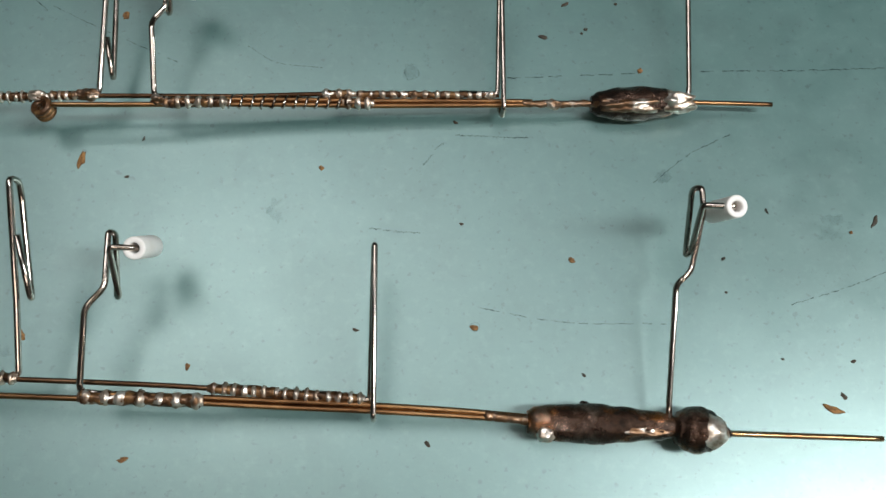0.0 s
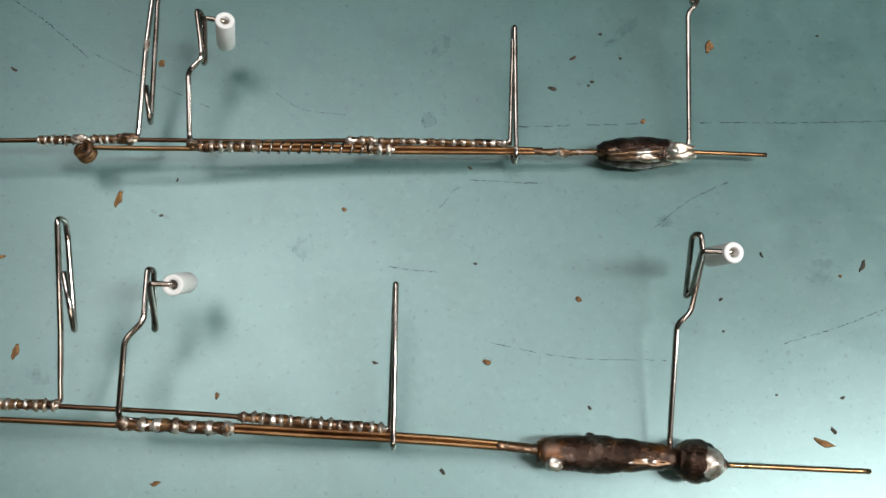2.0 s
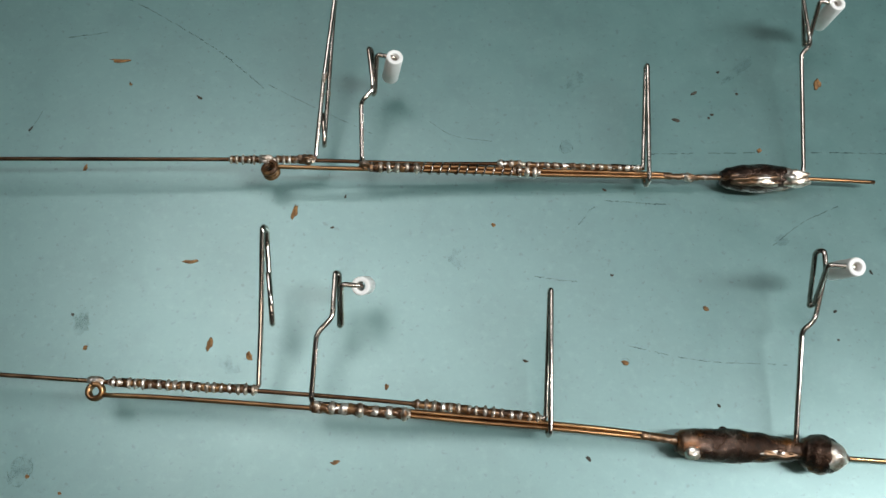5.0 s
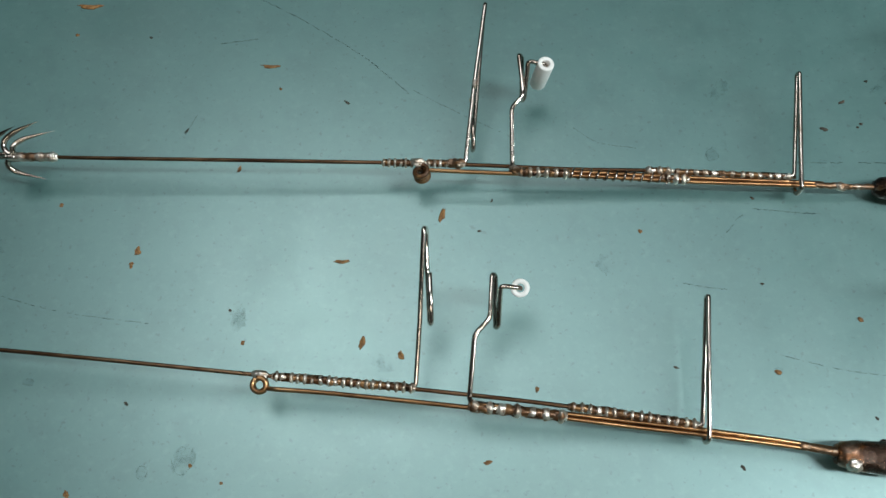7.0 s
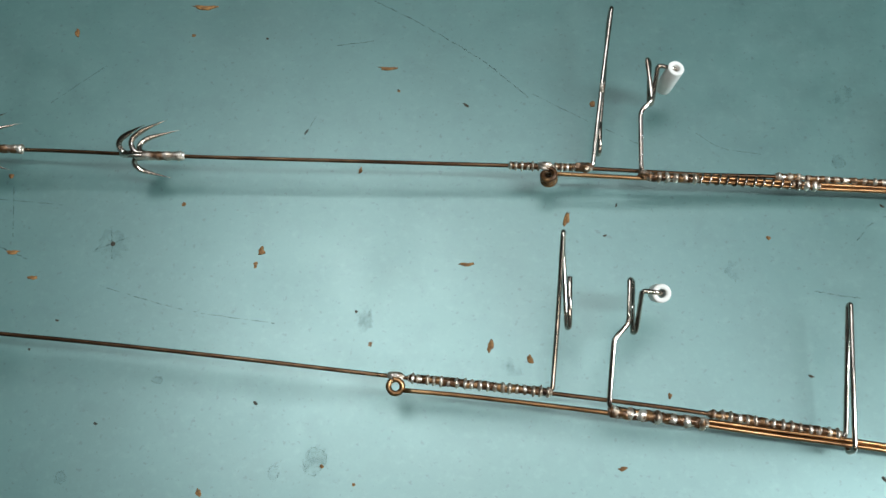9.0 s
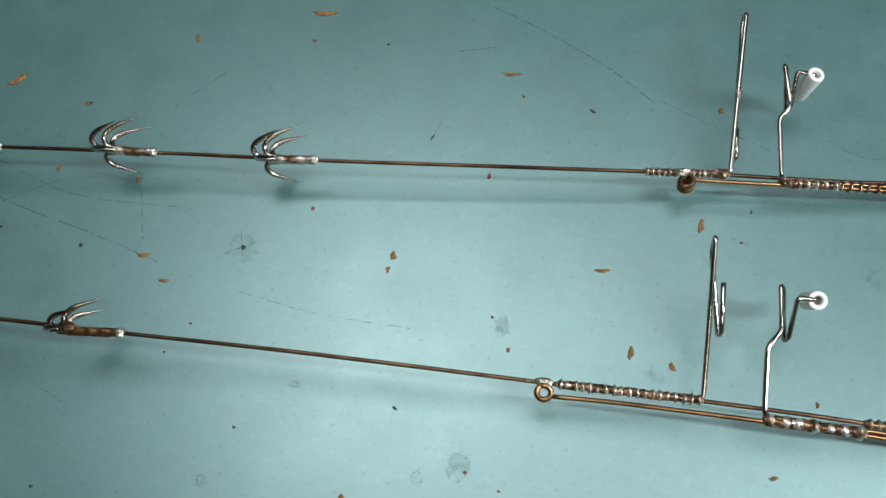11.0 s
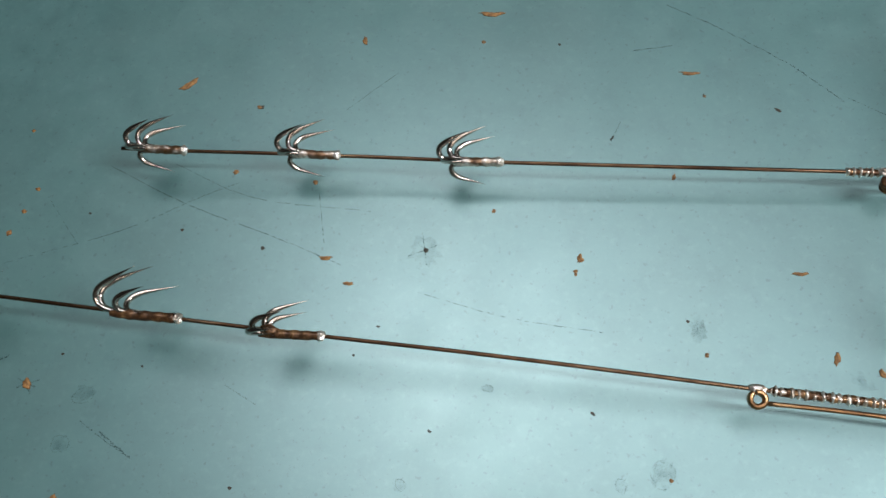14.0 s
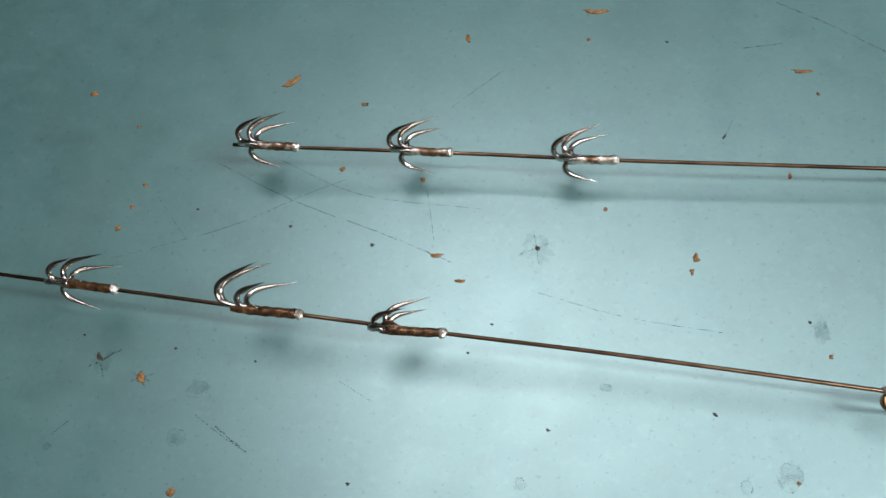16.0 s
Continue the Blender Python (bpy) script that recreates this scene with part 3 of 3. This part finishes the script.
def eye_ring(rig, centre, axis, r, wire, turns, pitch, mat, label):
    c, ax = Vector(centre), Vector(axis).normalized()
    s = ax.orthogonal().normalized()
    u = ax.cross(s)
    n = int(turns * 20)
    pts = [c + ax * pitch * (k / 20 - turns / 2) + (s * math.cos(2 * math.pi * k / 20) + u * math.sin(2 * math.pi * k / 20)) * r for k in range(n + 1)]
    return part("eye_ring", sweep(pts, wire, 9), mat, rig, label)


def weight(rig, start, end, profile, seed, label):
    """A hand-cast lead weight: profile gives the radius along it."""
    a, b = Vector(start), Vector(end)
    n = 90

    def rad(q):
        for (p0, r0), (p1, r1) in zip(profile, profile[1:]):
            if q <= p1:
                s = (q - p0) / (p1 - p0)
                s = s * s * (3 - 2 * s)
                return r0 + (r1 - r0) * s
        return profile[-1][1]

    return part("lead_weight", sweep([a.lerp(b, i / n) for i in range(n + 1)], rad, 40, None, 0.07, seed, 1.0, 0.26), LEAD, rig, label)


def rig_base(label):
    e = new("fishing_rig")
    return tagged(e, label, "fishing rig", "fishing rigs on the table")


# the rig with the two-part weight
rig = rig_base("handmade wire fishing rig with soldered hooks and a two-part lead weight")
MAIN = [(-163.5, 34.4, 17.8), (-138, 34.3, 18.0), (-92.4, 33.0, 18.0), (-59.6, 32.3, 15.6), (-36, 31.6, 13.2), (-12, 30.9, 11.8), (12, 29.9, 10.4), (36, 28.6, 9.2)]
shaft(rig, MAIN, "main_rod")
shaft(rig, [(-90.5, 34.2, 19.0), (-59.6, 33.8, 16.0), (-36, 33.2, 13.4), (-12, 32.5, 12.0), (12, 31.4, 10.6), (34, 29.8, 9.3)], "second_rod")
shaft(rig, [(-11.9, 33.8, 12.2), (-36, 35.2, 13.0), (-57.8, 36.7, 13.9), (-78, 37.6, 14.5), (-111, 38.6, 15.2), (-140, 39.0, 16.8), (-166, 38.9, 18.0), (-222, 39.8, 20.6), (-270, 40.2, 23.0),
            (-317, 40.0, 25.6), (-370, 39.9, 29.6), (-442, 40.5, 33.8), (-500, 41.8, 34.5)], "hook_rod", 0.78)
eye_ring(rig, (-166.0, 35.6, 17.4), (0.05, -0.2, 1), 2.45, 1.0, 2.2, 1.2, BRONZE, "small wire ring wound round the sliding rod")
part("solder_drop", lump((-166.2, 39.0, 18.4), 1.8, 3.0, (1.7, 0.9, 0.9)), SOLDER, rig, "shiny drop of solder")
binding(rig, (-162.0, 39.0, 17.6), (-111.5, 38.9, 15.1), 19, 7, 1.5)
binding(rig, (-92.6, 33.5, 18.3), (-58.5, 32.9, 15.7), 7, 9, 1.85)
binding(rig, (-58.2, 36.7, 13.9), (-13.4, 34.2, 12.2), 15, 11, 1.5)
clip_b = [(-122, 39.8, 15.0), (-111.4, 39.6, 14.6), (-111.4, 60, 23.2), (-111.9, 90.8, 37.4), (-111.3, 91.8, 33.0), (-111.4, 88, 29.5), (-107.9, 60.6, 21.6), (-107.2, 60.4, 24.0), (-108.7, 75.2, 34.4)]
part("line_clip", sweep(rounded(clip_b, 1.9), 0.92, 10), STEEL, rig, "bent steel wire line clip like a paper clip")
g = guide(rig, "tube_guide", (-92.3, 34.7, 18.8), (-91.9, 57.4, 24.0), (-86.9, 63.4, 24.2), (-86.6, 78.4, 25.6), (-84.6, 62.6, 19.6), (-83.9, 72.6, 33.0), (-77.2, 72.8, 31.6), [(-84, 34.2, 18.4)])
tube_on(g, (-77.2, 72.8, 31.4), (-76.6, 77.4, 18.8))
loop_b = [(-24, 34.6, 12.6), (-12.0, 33.9, 12.4), (-11.6, 77.3, 21.8), (-11.3, 77.3, 23.4), (-10.8, 28.6, 16.0), (-10.9, 28.4, 10.6), (-11.8, 33.6, 9.8)]
part("slide_loop", sweep(rounded(loop_b, 1.3), 0.88, 10), STEEL, rig, "tall narrow steel wire loop hooked round the rods")
binding(rig, (20.5, 30.1, 10.2), (34.5, 28.8, 9.4), 0, 13, 1.35, SOLDER_BROWN, label="soldered joint stained brown")
weight(rig, (33.5, 28.6, 8.2), (77.5, 27.4, 8.4), [(0, 3.3), (0.05, 4.5), (0.22, 5.3), (0.42, 6.0), (0.62, 5.1), (0.85, 4.2), (1.0, 3.1)], 2.0, "scorched brown cast lead weight with rough faces")
part("solder_drop", lump((38.5, 25.0, 10.6), 2.5, 5.0, (1.1, 1, 1)), SOLDER, rig, "round shiny drop of solder on the weight")
part("solder_patch", lump((64.5, 26.2, 11.0), 2.6, 14.0, (3.8, 0.8, 0.75), 0.5), SOLDER_BROWN, rig, "streak of grey solder along the weight")
for k, (x, y) in enumerate(((50.5, 34.0), (52.5, 23.1), (55.0, 22.9))):
    part("casting_burr", lump((x, y, 7.8), 0.95, 20 + k, (1.3, 0.8, 0.9), 0.5), LEAD, rig)
weight(rig, (76.0, 27.2, 8.7), (93.0, 25.4, 8.7), [(0, 3.2), (0.07, 4.9), (0.24, 6.4), (0.44, 6.8), (0.62, 5.9), (0.8, 3.9), (0.93, 1.8), (1.0, 1.0)], 6.0, "round nose weight of lead with melted bright solder")
part("solder_patch", lump((84.9, 26.0, 10.6), 5.9, 8.0, (1.12, 0.9, 0.86), 0.13), SOLDER, rig, "bright melted solder over the nose weight")
shaft(rig, [(91.5, 25.5, 8.7), (115, 24.9, 8.3), (137.9, 24.3, 8.0)], "nose_rod", 0.85)
g = guide(rig, "tube_guide", (74.3, 31.6, 11.5), (76.8, 67.2, 20.0), (81.0, 70.4, 21.5), (82.5, 93.6, 29.5), (80.6, 77.0, 20.6), (81.2, 86.0, 36.0), (89.8, 85.0, 38.0), [(75.0, 28.0, 9.2)], 2.2, bow=1.2)
tube_on(g, (89.8, 85.0, 37.8), (88.0, 88.4, 23.6))
hook_cluster(rig, (-317.3, 40.0, 25.8), (-340.5, 38.3, 27.0), [(12, 1.0, 12.0, 5.5), (55, 0.80, 9, 1.0), (95, 0.55, 7, -1.0), (-5, 0.7, 10, 6.0)], 3.0, FLUX, 1.75)
part("flux_lump", lump((-336.5, 39.4, 28.2), 2.0, 15.0, (1.7, 0.95, 0.9), 0.35), FLUX, rig, "brown lump of burnt flux")
hook_cluster(rig, (-370.2, 39.9, 29.9), (-396.5, 39.2, 31.0), [(34, 1.43, 10.0, -0.4), (14, 1.43, 13, 0.4), (52, 1.0, 8.5, 6.2), (-10, 1.06, 14.0, 8.6)], 5.0, FLUX, 1.9)
hook_cluster(rig, (-442.3, 40.5, 34.2), (-466.0, 40.9, 34.6), [(52, 0.92, 8.5, 0), (22, 1.0, 12, 5.0), (-18, 0.9, 14, 7.0), (112, 0.7, 8, 0), (232, 0.8, 12, 4.0)], 7.0, FLUX, 1.75)

# the rig with the single weight
rig = rig_base("handmade wire fishing rig with soldered hooks and a spindle lead weight")
shaft(rig, [(-116.5, 124.6, 15.2), (-95, 125.1, 14.8), (-81.9, 125.7, 14.2), (-48.7, 127.9, 11.2), (-14.6, 128.9, 9.4), (7, 129.7, 8.8), (28, 130.6, 8.0), (44, 131.5, 7.2), (60, 132.2, 6.6)], "main_rod")
shaft(rig, [(-81, 127.2, 14.6), (-48.7, 129.5, 11.5), (-14.6, 130.5, 9.7), (7, 131.2, 9.0), (28, 131.9, 8.2), (38, 132.2, 7.6)], "second_rod")
shaft(rig, [(26.9, 133.2, 9.8), (-2, 132.9, 10.2), (-29, 132.2, 10.6), (-58.4, 130.5, 11.4), (-92, 129.5, 12.4), (-116, 128.4, 13.6), (-133, 127.2, 14.4), (-192, 123.7, 16.2), (-262.4, 119.9, 17.6),
            (-308, 118.5, 18.0), (-327.8, 117.4, 18.8), (-360, 115.2, 20.8), (-390.8, 113.0, 22.4), (-418, 111.8, 23.2)], "hook_rod", 0.78)
eye_ring(rig, (-117.2, 124.0, 13.0), (-0.10, 0.10, 0.99), 2.5, 1.0, 3.2, 1.7, FLUX, "wire ring wound round the sliding rod")
part("solder_drop", lump((-118.6, 127.6, 15.2), 1.9, 3.4, (1.6, 0.9, 0.9)), SOLDER, rig, "shiny drop of solder")
binding(rig, (-133.2, 127.1, 14.5), (-120.5, 128.0, 13.9), 6, 17, 1.4)
binding(rig, (-116.0, 128.4, 13.7), (-107.0, 129.0, 13.2), 4, 18, 1.4)
part("solder_drop", lump((-104.2, 129.3, 13.2), 2.0, 6.4, (1.9, 0.95, 0.95), 0.35), SOLDER_BROWN, rig, "lump of solder stained brown")
clip_a = [(-110, 129.4, 13.4), (-100.6, 129.8, 13.2), (-99.2, 160, 21.6), (-97.0, 194.4, 28.6), (-97.2, 194.8, 25.6), (-97.6, 190, 24.0), (-98.5, 137.4, 8.8), (-97.9, 137.2, 11.6), (-98.9, 147.5, 17.6)]
part("line_clip", sweep(rounded(clip_a, 1.6), 0.92, 10), STEEL, rig, "bent steel wire line clip like a paper clip")
part("solder_drop", lump((-98.9, 161, 22.0), 1.1, 7.4, (0.9, 2.6, 0.9), 0.3), SOLDER, rig, "small drop of solder on the clip")
g = guide(rig, "tube_guide", (-82.3, 127.4, 15.8), (-83.9, 150.8, 21.8), (-79.4, 155.8, 22.6), (-81.8, 171.4, 25.6), (-79.8, 157.0, 18.4), (-78.6, 167.4, 29.0), (-71.8, 166.6, 28.3), [(-76, 126.8, 14.2)])
tube_on(g, (-71.8, 166.6, 28.1), (-74.2, 166.8, 14.4))
part("solder_drop", lump((-81.4, 126.8, 15.4), 1.9, 9.4, (1.1, 0.9, 1.0), 0.4), SOLDER_BROWN, rig, "lump of solder stained brown")
binding(rig, (-80.6, 126.5, 14.3), (-60.0, 127.9, 12.4), 6, 21, 1.6)
w = part("binding", coil((-60, 128.1, 12.4), (-22, 129.6, 9.95), 1.32, 11, 0.4, 0.25, 1.6, 23), STEEL, rig, "open spiral of thin bright wire")
binding(rig, (-24, 129.5, 10.0), (-13.6, 129.7, 9.5), 3, 25, 1.65)
binding(rig, (-30.5, 132.3, 10.6), (-20, 132.4, 10.4), 3, 27, 1.3)
binding(rig, (-20, 132.4, 10.4), (25.8, 133.2, 9.8), 13, 29, 1.1)
loop_a = [(14, 133.6, 10.2), (26.4, 133.5, 10.0), (26.8, 172.8, 20.2), (27.2, 172.8, 21.8), (28.2, 127.6, 11.6), (28.0, 127.2, 6.6), (26.9, 132.6, 5.9)]
part("slide_loop", sweep(rounded(loop_a, 1.3), 0.88, 10), STEEL, rig, "tall narrow steel wire loop hooked round the rods")
binding(rig, (34, 131.2, 7.8), (58.5, 132.2, 6.8), 0, 31, 1.15, SOLDER_BROWN, label="soldered joint stained brown")
part("solder_drop", lump((44.6, 131.6, 7.2), 1.9, 11.4, (1.7, 0.9, 0.9), 0.35), SOLDER, rig, "lump of solder on the rod")
weight(rig, (57.6, 132.2, 6.3), (90.6, 133.5, 6.4), [(0, 2.7), (0.08, 4.2), (0.3, 5.4), (0.5, 5.6), (0.72, 4.8), (0.9, 3.2), (1.0, 1.7)], 9.0, "dark spindle-shaped cast lead weight with solder")
part("solder_patch", lump((85.0, 132.4, 8.4), 4.1, 12.0, (1.55, 0.85, 0.95), 0.35), SOLDER, rig, "bright melted solder at the weight's tip")
part("solder_patch", lump((70.0, 130.4, 9.6), 3.0, 13.0, (3.6, 0.75, 0.85), 0.5), COPPERY, rig, "streak of copper-stained solder along the weight")
shaft(rig, [(90, 133.5, 6.4), (104, 133.5, 6.2), (118.2, 133.4, 6.0)], "nose_rod", 0.8)
g = guide(rig, "tube_guide", (90.4, 137.2, 7.2), (90.8, 184.4, 17.0), (94.6, 187.6, 18.0), (91.2, 205.2, 24.4), (93.6, 190.2, 15.4), (95.2, 201.0, 29.0), (102.0, 200.2, 28.6), [(89.6, 134.0, 6.4)], 1.8)
tube_on(g, (102.0, 200.2, 28.4), (100.8, 201.2, 13.8))
HOOKS = [(52, 1.02, 8.0, -1.8), (24, 1.12, 10.5, 2.6), (0, 0.93, 12.0, 4.6), (112, 0.75, 8, -1.0), (236, 0.78, 11, 2.0)]
hook_cluster(rig, (-262.4, 119.9, 17.8), (-281.0, 118.4, 18.3), HOOKS, 11.0, BARREL)
hook_cluster(rig, (-327.8, 117.5, 19.0), (-347.0, 116.4, 19.9), HOOKS, 13.0, BARREL)
hook_cluster(rig, (-390.8, 113.0, 22.6), (-410.0, 112.5, 23.1), HOOKS, 15.0, BARREL)
